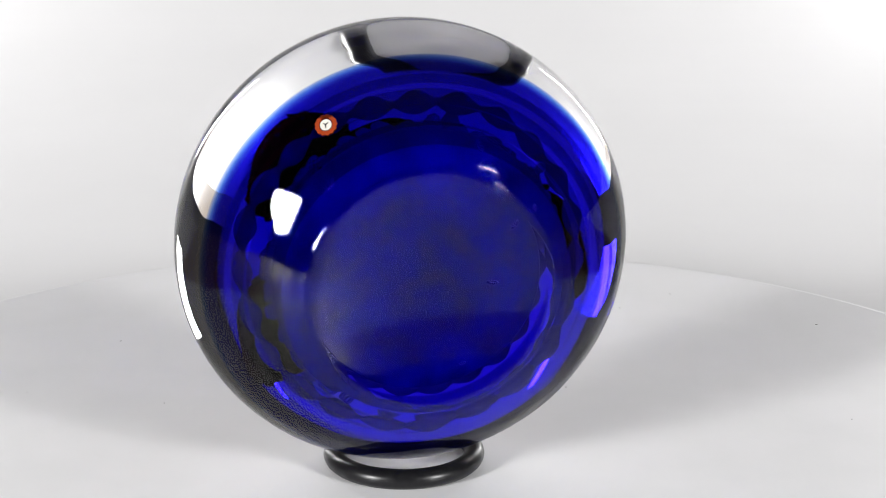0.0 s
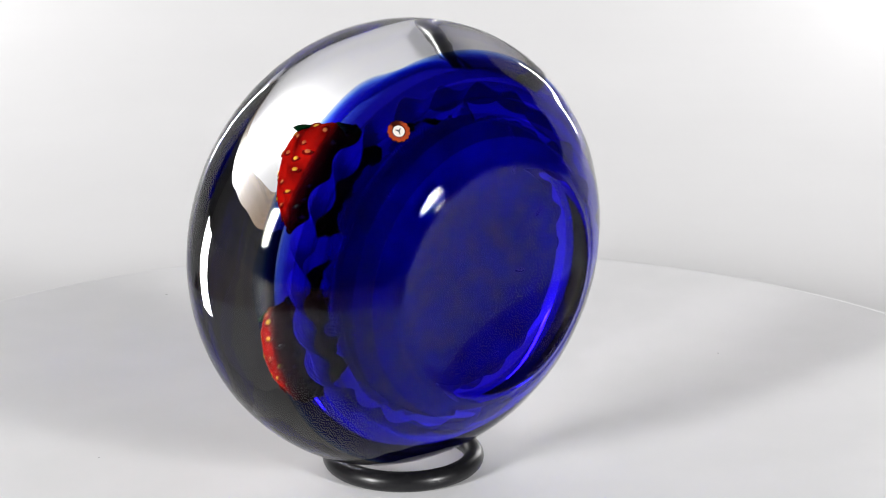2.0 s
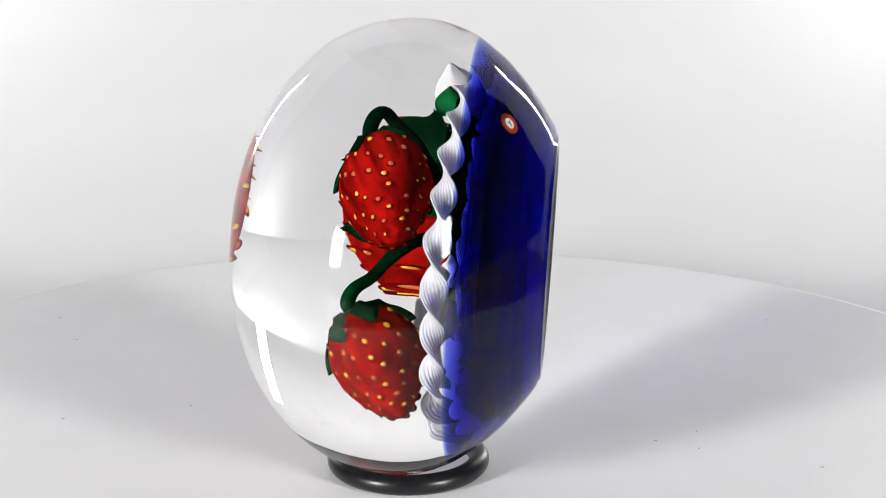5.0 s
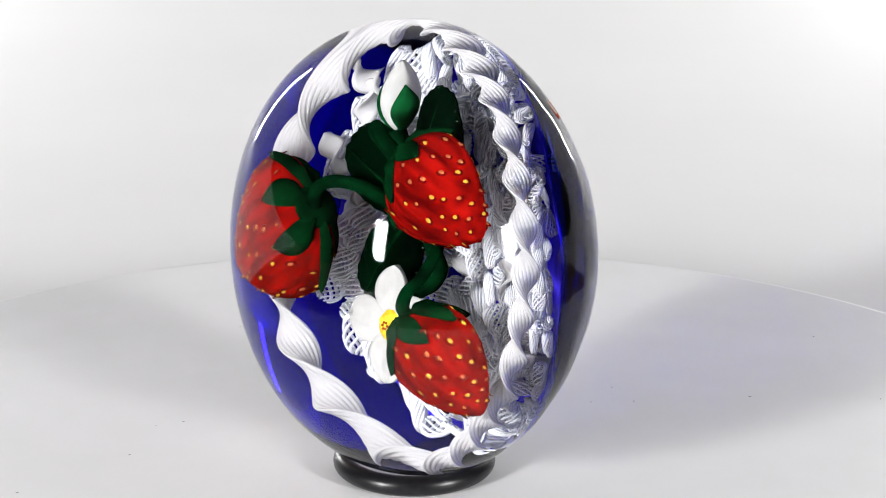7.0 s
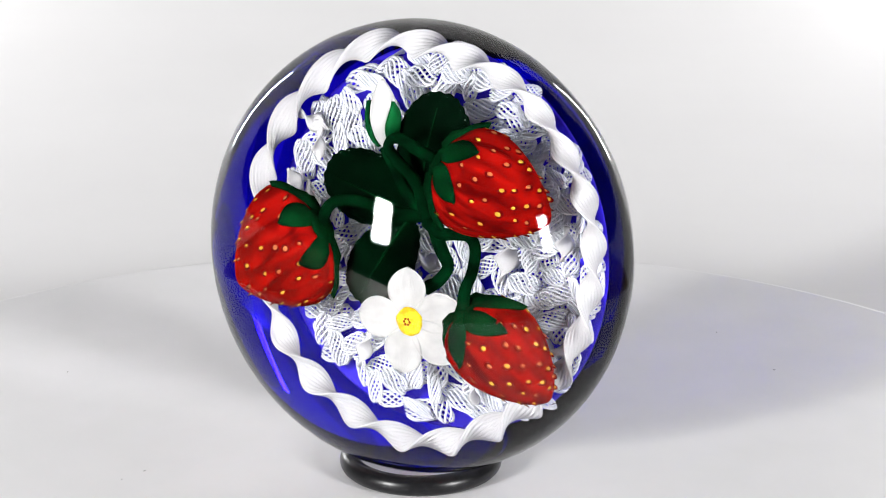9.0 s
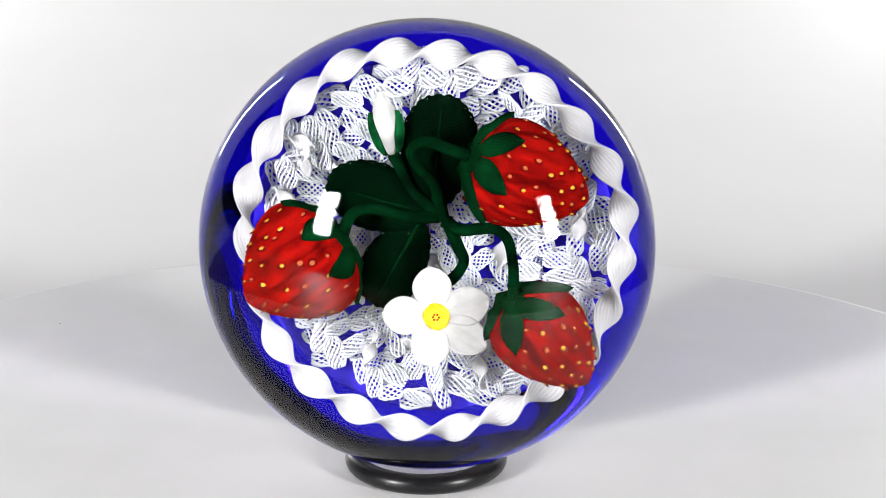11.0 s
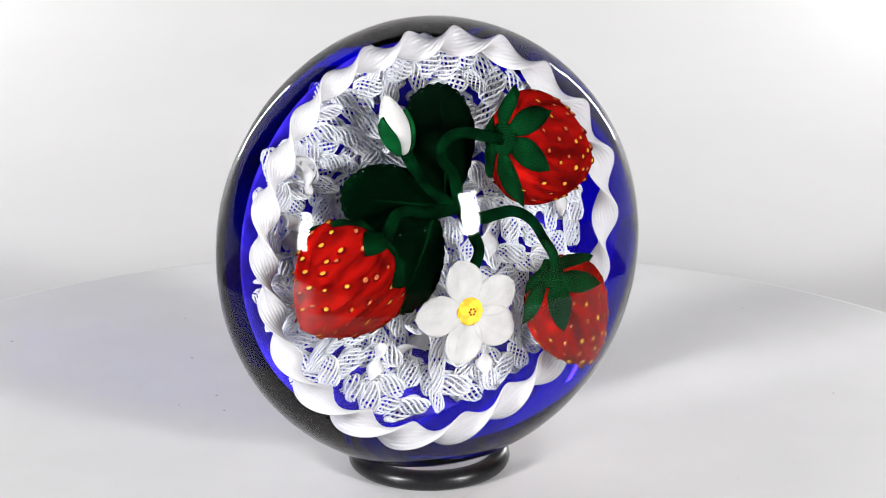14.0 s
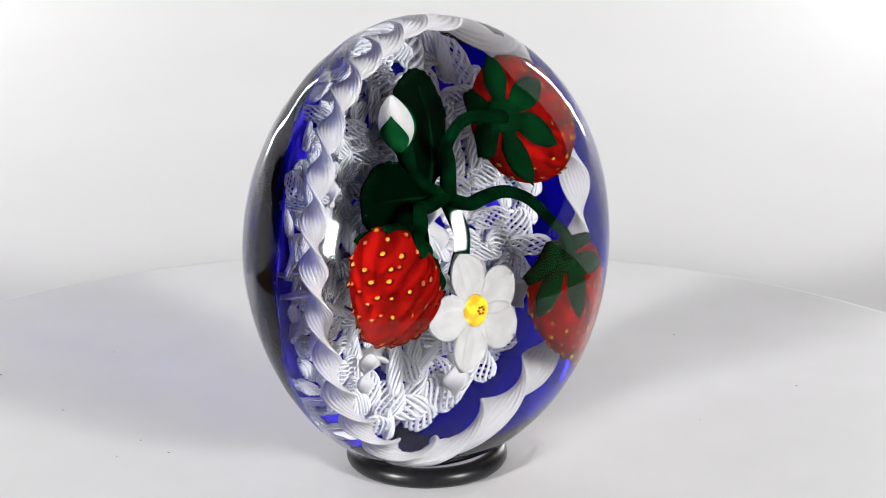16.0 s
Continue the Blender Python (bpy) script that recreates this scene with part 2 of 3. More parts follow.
def turntable():
    base = new("turntable")
    tagged(base, "round satin white turntable, slowly turning", "turntable")
    base.location = (0, 0, -0.017)
    bm = bmesh.new()
    prof = [(0.0, 0.008), (0.1330, 0.008), (0.1350, 0.0095), (0.1350, 0.0155), (0.1343, 0.0166), (0.1325, 0.017), (0.0, 0.017)]
    rows = []
    for r, z in prof:
        rows.append([bm.verts.new((r * math.cos(2 * math.pi * i / 192), r * math.sin(2 * math.pi * i / 192), z)) for i in range(192)] if r else [bm.verts.new((0, 0, z))])
    for a, b2 in zip(rows, rows[1:]):
        for i in range(192):
            j = (i + 1) % 192
            if len(a) == 1:
                bm.faces.new((a[0], b2[i], b2[j]))
            elif len(b2) == 1:
                bm.faces.new((a[i], b2[0], a[j]))
            else:
                bm.faces.new((a[i], a[j], b2[j], b2[i]))
    part("platter", bm, white_board, base, "", False)
    bm = bmesh.new()
    bmesh.ops.create_cone(bm, cap_ends=True, segments=64, radius1=0.085, radius2=0.080, depth=0.008, matrix=Matrix.Translation((0, 0, 0.004)))
    part("foot", bm, rubber, base, "black foot under the platter", False)
    rng = random.Random(3)
    bm = bmesh.new()
    for _ in range(26):
        a, r, long = rng.uniform(0, 6.28), 0.03 + 0.09 * math.sqrt(rng.random()), rng.uniform(0.00012, 0.0004)
        m = Matrix.Translation((r * math.cos(a), r * math.sin(a), 0.01706)) @ Matrix.Rotation(rng.uniform(0, 3), 4, "Z") @ Matrix.Diagonal((long, 0.00014, 0.00006, 1))
        bmesh.ops.create_icosphere(bm, subdivisions=1, radius=1, matrix=m)
    tagged(part("dust", bm, dust_grey, base, "specks of grey dust"), kind="stuff")
    return base


def o_ring():
    bm = bmesh.new()
    rows = []
    for i in range(96):
        a = 2 * math.pi * i / 96
        rows.append([bm.verts.new(((0.012800 + 0.001830 * math.cos(c)) * math.cos(a), (0.012800 + 0.001830 * math.cos(c)) * math.sin(a), 0.001830 + 0.001830 * math.sin(c)))
                     for c in (2 * math.pi * k / 20 for k in range(20))])
    rows.append(rows[0])
    grid_faces(bm, rows, True)
    return tagged(part("o_ring", bm, rubber), "black rubber ring that props the paperweight", "rubber ring")


# ---- the paperweight ----
RADIUS, FRONT, POWER, BACK_CTRL, BACK, FOOT_R = 40.58, 30.965, 2.112, 13.51, 24.772, 21.86
WIDE = 1.0058


def back_point(b, inset=0.0):
    return (-(2 * b * (1 - b) * BACK_CTRL + b * b * BACK) + 0.5 * inset * b, RADIUS * (1 - b * b) + b * b * FOOT_R - inset)


def glass_profile():
    pts = [(FRONT, 0.0)]
    for k in range(1, 41):
        r = RADIUS * math.sin(math.pi / 2 * k / 40)
        pts.append((FRONT * max(0.0, 1 - (r / RADIUS) ** POWER) ** (1 / POWER), r))
    pts += [back_point(k / 30) for k in range(1, 30)]
    # ground foot: narrow rim round a shallow hollow
    s, r = -BACK, FOOT_R
    pts += [(s + 0.45, r + 0.12), (s + 0.12, r - 0.10), (s, r - 0.45), (s + 0.02, r - 1.5), (s + 0.14, r - 1.75)]
    rim = r - 1.75
    pts += [(s + 0.14 + 2.3 * (1 - (k / 10) ** 2), rim * k / 10) for k in range(9, 0, -1)]
    pts.append((s + 2.44, 0.0))
    return pts


def blue_profile():
    pts = [(-10.6, 0.0), (-10.6, 12.0), (-10.5, 22.0), (-10.1, 29.0), (-9.4, 34.0), (-9.0, 36.4), (-9.2, 36.75)]
    b0 = 0.37
    pts += [back_point(b0 + (0.97 - b0) * k / 20, 1.0) for k in range(0, 21)]
    pts += [(-23.2, 20.0), (-22.2, 14.0), (-21.6, 7.0), (-21.4, 0.0)]
    return pts


def twisted_ribbon(parent):
    """The garland: one flat ribbed ribbon, twisted all the way round."""
    lobes, steps = 23, 23 * 14
    bm = bmesh.new()
    rows = []
    for k in range(steps):
        a = 2 * math.pi * k / steps
        out = Vector((math.cos(a), 0, math.sin(a)))
        front = Vector((0, -1, 0))
        wob = 0.35 * math.sin(3 * a + 1) + 0.25 * math.sin(7 * a)
        mid = lens(0.8, -5.3 + 0.009 * 24.9 * out.x - 0.017 * 24.9 * out.z, 0.5) + (24.8 + wob) * out
        tw = 0.5 * lobes * (a - math.pi / 2)
        wide = math.cos(tw) * out + math.sin(tw) * front
        thin = -math.sin(tw) * out + math.cos(tw) * front
        half = 1.80 + 0.12 * math.sin(5 * a)
        ring = []
        for i in range(72):
            c = 2 * math.pi * i / 72
            u, v = math.cos(c), math.sin(c)
            rib = 1 + 0.20 * math.cos(8 * math.pi * u)
            ring.append(bm.verts.new(mid + half * u * wide + 0.42 * rib * math.copysign(abs(v) ** 0.8, v) * thin))
        rows.append(ring)
    rows.append(rows[0][36:] + rows[0][:36])
    grid_faces(bm, rows, True)
    return glass_part("twisted_ribbon", bm, ribbon_white, parent, "opal white twisted ribbon garland")


def lace_mesh(rng, threads, radius, length, turns, thread):
    bm = bmesh.new()
    for k in range(threads):
        ph = 2 * math.pi * k / threads
        path = []
        n = 12
        for i in range(n + 1):
            u = i / n - 0.5
            a = ph + 2 * math.pi * turns * u
            swell = radius * (1 - 0.5 * (2 * u) ** 4)
            path.append(Vector((length * u, swell * math.cos(a), 0.30 * swell * math.sin(a))))
        tube(bm, path, thread * rng.uniform(0.85, 1.15), 5)
    bmesh.ops.recalc_face_normals(bm, faces=bm.faces)
    bm.transform(Matrix.Scale(0.001, 4))
    me = bpy.data.meshes.new("lace_cane")
    bm.to_mesh(me)
    bm.free()
    me.shade_smooth()
    me.materials.append(lace_white)
    return me


def chip_mesh(rng):
    """A short white twisted scrap of ribbon."""
    bm = bmesh.new()
    rows = []
    for i in range(15):
        u = i / 14
        a = 1.5 * math.pi * u
        w = 1.25 * math.sin(math.pi * (0.12 + 0.8 * u)) + 0.2
        rows.append([bm.verts.new((6 * (u - 0.5), w * x * math.cos(a) - 0.22 * y * math.sin(a), w * x * math.sin(a) + 0.22 * y * math.cos(a)))
                     for x, y in ((-1, 0), (-0.6, -1), (0.6, -1), (1, 0), (0.6, 1), (-0.6, 1))])
    grid_faces(bm, rows, True)
    bm.faces.new(rows[0])
    bm.faces.new(rows[-1])
    bmesh.ops.recalc_face_normals(bm, faces=bm.faces)
    bm.transform(Matrix.Scale(0.001, 4))
    me = bpy.data.meshes.new("lace_chip")
    bm.to_mesh(me)
    bm.free()
    me.shade_smooth()
    me.materials.append(ribbon_white)
    return me


def lace_bed(parent):
    rng = random.Random(11)
    kinds = [lace_mesh(rng, n, r, l, t, w) for n, r, l, t, w in
             ((10, 1.12, 3.8, 0.42, 0.126), (11, 1.22, 4.1, 0.48, 0.128), (9, 1.02, 3.6, 0.52, 0.124), (10, 1.15, 4.3, 0.36, 0.130),
              (11, 1.28, 3.8, 0.45, 0.126), (8, 0.95, 3.3, 0.42, 0.126))]
    chip = chip_mesh(rng)
    deep = bmesh.new()
    for layer, s, gap, reach in ((1, -9.0, 2.9, 22.1), (2, -7.7, 2.28, 22.0)):
        spots = []
        for _ in range(7000):
            a, r = rng.uniform(0, 2 * math.pi), reach * math.sqrt(rng.random())
            x, z = 0.9 + r * math.cos(a), 0.6 + r * math.sin(a)
            if all((x - p) ** 2 + (z - q) ** 2 > gap * gap for p, q in spots):
                spots.append((x, z))
        for x, z in spots:
            a = math.atan2(z, x)
            way = rng.choice((a, a + math.pi / 2, a + math.pi / 2, rng.uniform(0, math.pi))) + rng.gauss(0, 0.25)
            pitch = rng.gauss(0, 0.12) if rng.random() > 0.05 else rng.choice((-1, 1)) * 1.25
            turn = Matrix.Rotation(way, 4, "Y") @ Matrix.Rotation(pitch, 4, "Z") @ Matrix.Rotation(math.pi / 2 + rng.gauss(0, 0.3), 4, "X")
            place = MM @ Matrix.Translation(lens(x, s + rng.gauss(0, 0.2), z)) @ Matrix.Scale(1000, 4) @ turn
            if layer == 1:
                piece = rng.choice(kinds).copy()
                piece.transform(place)
                deep.from_mesh(piece)
                bpy.data.meshes.remove(piece)
            else:
                if rng.random() < 0.03:
                    ob = tagged(new("lace_chip", chip), "small white twisted scrap")
                else:
                    ob = tagged(new("lace_cane", rng.choice(kinds)), "short white cane of twisted lace threads")
                ob.parent = parent
                ob.matrix_local = place
    part("lace_bed", deep, lace_white, parent, "bed of white lace canes on the blue ground", True, "stuff")


def lace_scraps(parent):
    """White twisted scraps that lie on top of the lace."""
    rng = random.Random(5)
    chip = chip_mesh(rng)
    for x, z, way in ((-16.6, 10.9, 1.4), (-17.6, 13.0, 0.2), (-7.6, -14.8, 1.9), (7.4, -17.2, 1.5), (20.2, 3.0, 1.7), (-19.0, 5.0, 0.8)):
        ob = tagged(new("lace_chip", chip), "small white twisted scrap")
        ob.parent = parent
        turn = Matrix.Rotation(way, 4, "Y") @ Matrix.Rotation(rng.uniform(0, 6.28), 4, "X")
        ob.matrix_local = MM @ Matrix.Translation(lens(x, -5.7, z)) @ Matrix.Scale(800, 4) @ turn


def berry_radius(u):
    """Outline of a strawberry, 0 at its crown and 1 at its tip, for a length and a radius of 1."""
    return max(0.0, math.sin(math.pi * min(1.0, u) ** 0.72)) ** 0.62 * (1 - 0.16 * u)


def strawberry(parent, centre, axis, length, radius, depth, seeds, roll, label):
    rng = random.Random(int(100 * centre[0]) + 77)
    ax = Vector((axis[0], -axis[1], axis[2])).normalized()
    side = ax.cross(Vector((0, 1, 0))).normalized()
    up = side.cross(ax)
    mid = lens(*centre)
    flat = Matrix.Translation(mid) @ Matrix.Diagonal((1, depth, 1, 1)) @ Matrix.Translation(-mid)

    def spot(u, a, lift=0.0):
        r = radius * berry_radius(u) + lift
        lump = 1 + 0.02 * math.sin(2 * a + centre[0]) + 0.008 * math.sin(5 * a + 3 * u)
        return mid + ax * length * (u - 0.48) + r * lump * (math.cos(a + roll) * side + math.sin(a + roll) * up) - (ax * lift if u < 0.06 else ax * 0)

    bm = bmesh.new()
    rows = [[bm.verts.new(spot(0.0, 0))]]
    for k in range(1, 28):
        u = 0.5 - 0.5 * math.cos(math.pi * k / 28)
        rows.append([bm.verts.new(spot(u, 2 * math.pi * i / 40)) for i in range(40)])
    rows.append([bm.verts.new(spot(1.0, 0))])
    for a, b2 in zip(rows, rows[1:]):
        for i in range(40):
            j = (i + 1) % 40
            if len(a) == 1:
                bm.faces.new((a[0], b2[i], b2[j]))
            elif len(b2) == 1:
                bm.faces.new((a[i], b2[0], a[j]))
            else:
                bm.faces.new((a[i], a[j], b2[j], b2[i]))
    bm.transform(flat)
    berry = glass_part("strawberry", bm, berry_material(axis), parent, label)
    # seeds
    mesh = []
    for mat in (seed_yellow, seed_red):
        bm = bmesh.new()
        bmesh.ops.create_icosphere(bm, subdivisions=2, radius=0.00034, matrix=Matrix.Translation((0, 0, 0.00002)) @ Matrix.Diagonal((1, 1.25, 0.42, 1)))
        n = len(bm.faces)
        # flat disc under the seed, coloured as the soft shade of a pit
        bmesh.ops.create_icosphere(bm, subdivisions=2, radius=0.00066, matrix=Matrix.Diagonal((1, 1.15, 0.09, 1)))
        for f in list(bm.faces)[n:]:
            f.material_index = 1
        me = bpy.data.meshes.new("seed")
        bm.to_mesh(me)
        bm.free()
        me.shade_smooth()
        me.materials.append(mat)
        me.materials.append(pit_shade_red)
        mesh.append(me)
    for k in range(seeds):
        u = 0.14 + 0.80 * (k + 0.5) / seeds
        a = k * 2.39996 + rng.gauss(0, 0.12)
        p = flat @ spot(u, a, -0.06)
        ob = tagged(new("seed", mesh[0 if rng.random() < 0.6 else 1]), "raised yellow seed on a flat disc painted as pit shade")
        ob.parent = berry
        out = (p - mid - ax * (p - mid).dot(ax)).normalized()
        turn = Matrix.Identity(3)
        turn.col[2], turn.col[1], turn.col[0] = out, ax, ax.cross(out)
        ob.matrix_local = MM @ Matrix.Translation(p) @ Matrix.Scale(1000 * rng.uniform(0.75, 1.15), 4) @ turn.to_4x4()
    # crown of pointed leaves round a low cap
    bm = bmesh.new()
    bmesh.ops.create_uvsphere(bm, u_segments=16, v_segments=10, radius=0.29 * radius, matrix=Matrix.Translation(flat @ (mid - 0.47 * length * ax)) @ ax.to_track_quat("Z", "Y").to_matrix().to_4x4() @ Matrix.Diagonal((1, 1, 0.34, 1)))
    glass_part("calyx_cap", bm, calyx_green, berry)
    count = 6
    for k in range(count):
        a0 = 2 * math.pi * k / count + rng.gauss(0, 0.12)
        reach = rng.uniform(0.23, 0.33)
        bend = rng.gauss(0, 0.25)
        bm = bmesh.new()
        lo, hi = [], []
        for i in range(9):
            f = i / 8
            u = 0.005 + reach * f
            w = 0.62 * math.sin(math.pi * (0.30 + 0.70 * f)) ** 0.85 * 3.3 / max(1.2, radius * berry_radius(max(u, 0.05)))
            w = min(w, 0.60)
            lo.append([bm.verts.new(flat @ spot(u, a0 + bend * f + w * j, 0.10)) for j in (-1, -0.5, 0, 0.5, 1)])
            hi.append([bm.verts.new(flat @ spot(u, a0 + bend * f + 0.96 * w * j, 0.18 + 0.60 * (1 - abs(j)) ** 1.4 + 0.25 * f * f)) for j in (-1, -0.5, 0, 0.5, 1)])
        grid_faces(bm, lo)
        grid_faces(bm, hi)
        for i in range(8):
            bm.faces.new((lo[i][0], lo[i + 1][0], hi[i + 1][0], hi[i][0]))
            bm.faces.new((lo[i][4], lo[i + 1][4], hi[i + 1][4], hi[i][4]))
        for i in (0, 8):
            for j in range(4):
                bm.faces.new((lo[i][j], lo[i][j + 1], hi[i][j + 1], hi[i][j]))
        glass_part("calyx_leaf", bm, calyx_green, berry, "green pointed calyx leaf" if k == 0 else "")
    return berry


def leaf(parent, base, tip, half, s, dome, teeth, label):
    """A thick toothed leaf from its base to its tip."""
    b0, t0 = Vector((base[0], base[1])), Vector((tip[0], tip[1]))
    d = t0 - b0
    n = Vector((-d.y, d.x)).normalized()
    cx = b0 + 0.54 * d
    bm = bmesh.new()
    count = 96
    rows = {0: [], 1: []}
    for face in (0, 1):
        for ring in range(1, 7):
            f = ring / 6
            row = []
            for i in range(count):
                a = 2 * math.pi * i / count
                ca, sa = math.cos(a), math.sin(a)
                tooth = 1 + (0.045 * abs(math.sin(teeth * a / 2)) if f > 0.9 else 0)
                wide = half * (1 - 0.22 * ca * (ca < 0) * -1)
                p = cx + f * tooth * (0.5 * d * ca * (0.92 if ca > 0 else 1.08) + n * wide * abs(sa) ** 0.9 * math.copysign(1, sa))
                h = dome * (1 - f * f) + 0.25 * math.sin(7 * a) * f * f * 0.4
                row.append(bm.verts.new(lens(p.x, s + h + (0.5 if face else -0.5) * (1 - 0.7 * f ** 6), p.y)))
            rows[face].append(row)
        top = bm.verts.new(lens(cx.x, s + dome + (0.5 if face else -0.5), cx.y))
        for i in range(count):
            bm.faces.new((top, rows[face][0][i], rows[face][0][(i + 1) % count]))
        grid_faces(bm, rows[face], True)
    grid_faces(bm, [rows[0][-1], rows[1][-1]], True)
    lf = glass_part("leaf", bm, leaf_green, parent, label)
    # midrib
    bm = bmesh.new()
    path = smooth_path([lens((b0 + f * d).x, s + 0.55 + dome * (1 - (2 * f - 1.08) ** 2), (b0 + f * d).y) for f in (0.0, 0.3, 0.6, 0.9)], 12)
    tube(bm, path, lambda u: 0.30 * (1 - 0.75 * u), 6)
    glass_part("midrib", bm, calyx_green, lf)
    # tiny bubbles caught at the teeth
    bm = bmesh.new()
    for k in range(teeth):
        a = 2 * math.pi * (k + 0.5) / teeth
        ca, sa = math.cos(a), math.sin(a)
        p = cx + 1.0 * (0.5 * d * ca * (0.92 if ca > 0 else 1.08) + n * half * abs(sa) ** 0.9 * math.copysign(1, sa))
        if ca > -0.8 and (k * 5) % 8 > 2:
            bmesh.ops.create_icosphere(bm, subdivisions=1, radius=0.05 + 0.05 * ((k * 7) % 5) / 5, matrix=Matrix.Translation(lens(p.x, s + 0.35, p.y)))
    glass_part("edge_bubbles", bm, bubble, lf, "tiny bubbles at the leaf's edge", True, "stuff")
    return lf


def stem(parent, points, radius, label=""):
    bm = bmesh.new()
    path = smooth_path([lens(*p) for p in points], 40)
    tube(bm, path, lambda u: radius * (1 + 0.06 * math.sin(9 * u) + 0.12 * (abs(2 * u - 1) ** 4)), 12)
    return glass_part("stem", bm, stem_green, parent, label)


def flower(parent, centre, petals, label):
    c = lens(*centre)
    bm = bmesh.new()
    bmesh.ops.create_uvsphere(bm, u_segments=28, v_segments=14, radius=1, matrix=Matrix.Translation(c + Vector((0, -0.35, 0))) @ Matrix.Diagonal((1.95, 0.75, 1.95, 1)))
    for v in bm.verts:
        v.co += 0.16 * (v.co - c).normalized() * noise.noise(v.co * 2.2)
    heart = glass_part("flower", bm, yellow, parent, label)
    for k, (tx, tz) in enumerate(petals):
        d = Vector((tx - centre[0], 0, tz - centre[2]))
        ln = d.length
        d.normalize()
        n = Vector((-d.z, 0, d.x))
        bm = bmesh.new()
        lo, hi = [], []
        for i in range(15):
            f = i / 14
            w = 2.75 * (math.sin(math.pi * (0.10 + 0.90 * f) ** 1.25) ** 0.62 if f < 1 else 0.0) + 0.05
            bot, top = [], []
            for j in range(13):
                g = j / 6 - 1
                p = c + d * (0.9 + (ln - 0.9) * f) + n * w * g
                cup = 0.45 * g * g - 0.35 * f * f - 0.1 + 0.10 * math.cos(g * 13) * math.sin(math.pi * f)
                th = 0.45 * (1 - 0.8 * g ** 4) * (1 - 0.7 * f ** 8)
                bot.append(bm.verts.new(p + Vector((0, -(cup - th), 0))))
                top.append(bm.verts.new(p + Vector((0, -(cup + th), 0))))
            lo.append(bot)
            hi.append(top)
        grid_faces(bm, lo)
        grid_faces(bm, hi)
        for i in range(14):
            for j in (0, 12):
                bm.faces.new((lo[i][j], lo[i + 1][j], hi[i + 1][j], hi[i][j]))
        for i in (0, 14):
            for j in range(12):
                bm.faces.new((lo[i][j], lo[i][j + 1], hi[i][j + 1], hi[i][j]))
        glass_part("petal", bm, petal_white, heart, "white glass petal" if k == 0 else "")
    # rust-red star in the heart
    bm = bmesh.new()
    for k in range(6):
        a = 2 * math.pi * k / 6
        p = c + Vector((0.42 * math.cos(a), -1.10, 0.42 * math.sin(a)))
        bmesh.ops.create_icosphere(bm, subdivisions=1, radius=0.2, matrix=Matrix.Translation(p))
    glass_part("stamens", bm, rust, heart, "ring of rust-red stamens")


def bud(parent, base, top, radius, s, label):
    b0, t0 = lens(base[0], s, base[1]), lens(top[0], s + 0.6, top[1])
    ax = (t0 - b0)
    ln = ax.length
    ax.normalize()
    side = ax.cross(Vector((0, 1, 0))).normalized()
    up = side.cross(ax)

    def spot(u, a, lift=0.0):
        r = radius * math.sin(math.pi * (0.04 + 0.93 * u) ** 0.9) ** 0.8 + lift
        return b0 + ax * ln * u + r * (math.cos(a) * side + math.sin(a) * up)

    bm = bmesh.new()
    rows = [[bm.verts.new(spot(k / 18, 2 * math.pi * i / 24, 0.06 * math.cos(6 * 2 * math.pi * i / 24))) for i in range(24)] for k in range(19)]
    grid_faces(bm, rows, True)
    bm.faces.new(rows[0])
    bm.faces.new(rows[-1])
    body = glass_part("bud", bm, petal_white, parent, label)
    for k, a0 in enumerate((-0.20, -2.95)):
        bm = bmesh.new()
        lo, hi = [], []
        for i in range(10):
            f = i / 9
            w = (0.86, 0.80)[k] * math.sin(math.pi * (0.2 + 0.8 * f)) + 0.01
            u = 0.02 + (0.70, 0.66)[k] * f
            lo.append([bm.verts.new(spot(u, a0 + w * j, 0.02)) for j in (-1, -0.5, 0, 0.5, 1)])
            hi.append([bm.verts.new(spot(u, a0 + 0.96 * w * j, (0.40, 0.35)[k] + 0.28 * (1 - j * j))) for j in (-1, -0.5, 0, 0.5, 1)])
        grid_faces(bm, lo)
        grid_faces(bm, hi)
        for i in range(9):
            for j in (0, 4):
                bm.faces.new((lo[i][j], lo[i + 1][j], hi[i + 1][j], hi[i][j]))
        for i in (0, 9):
            for j in range(4):
                bm.faces.new((lo[i][j], lo[i][j + 1], hi[i][j + 1], hi[i][j]))
        glass_part("sepal", bm, bud_green, body, ("bright green sepal", "")[k])


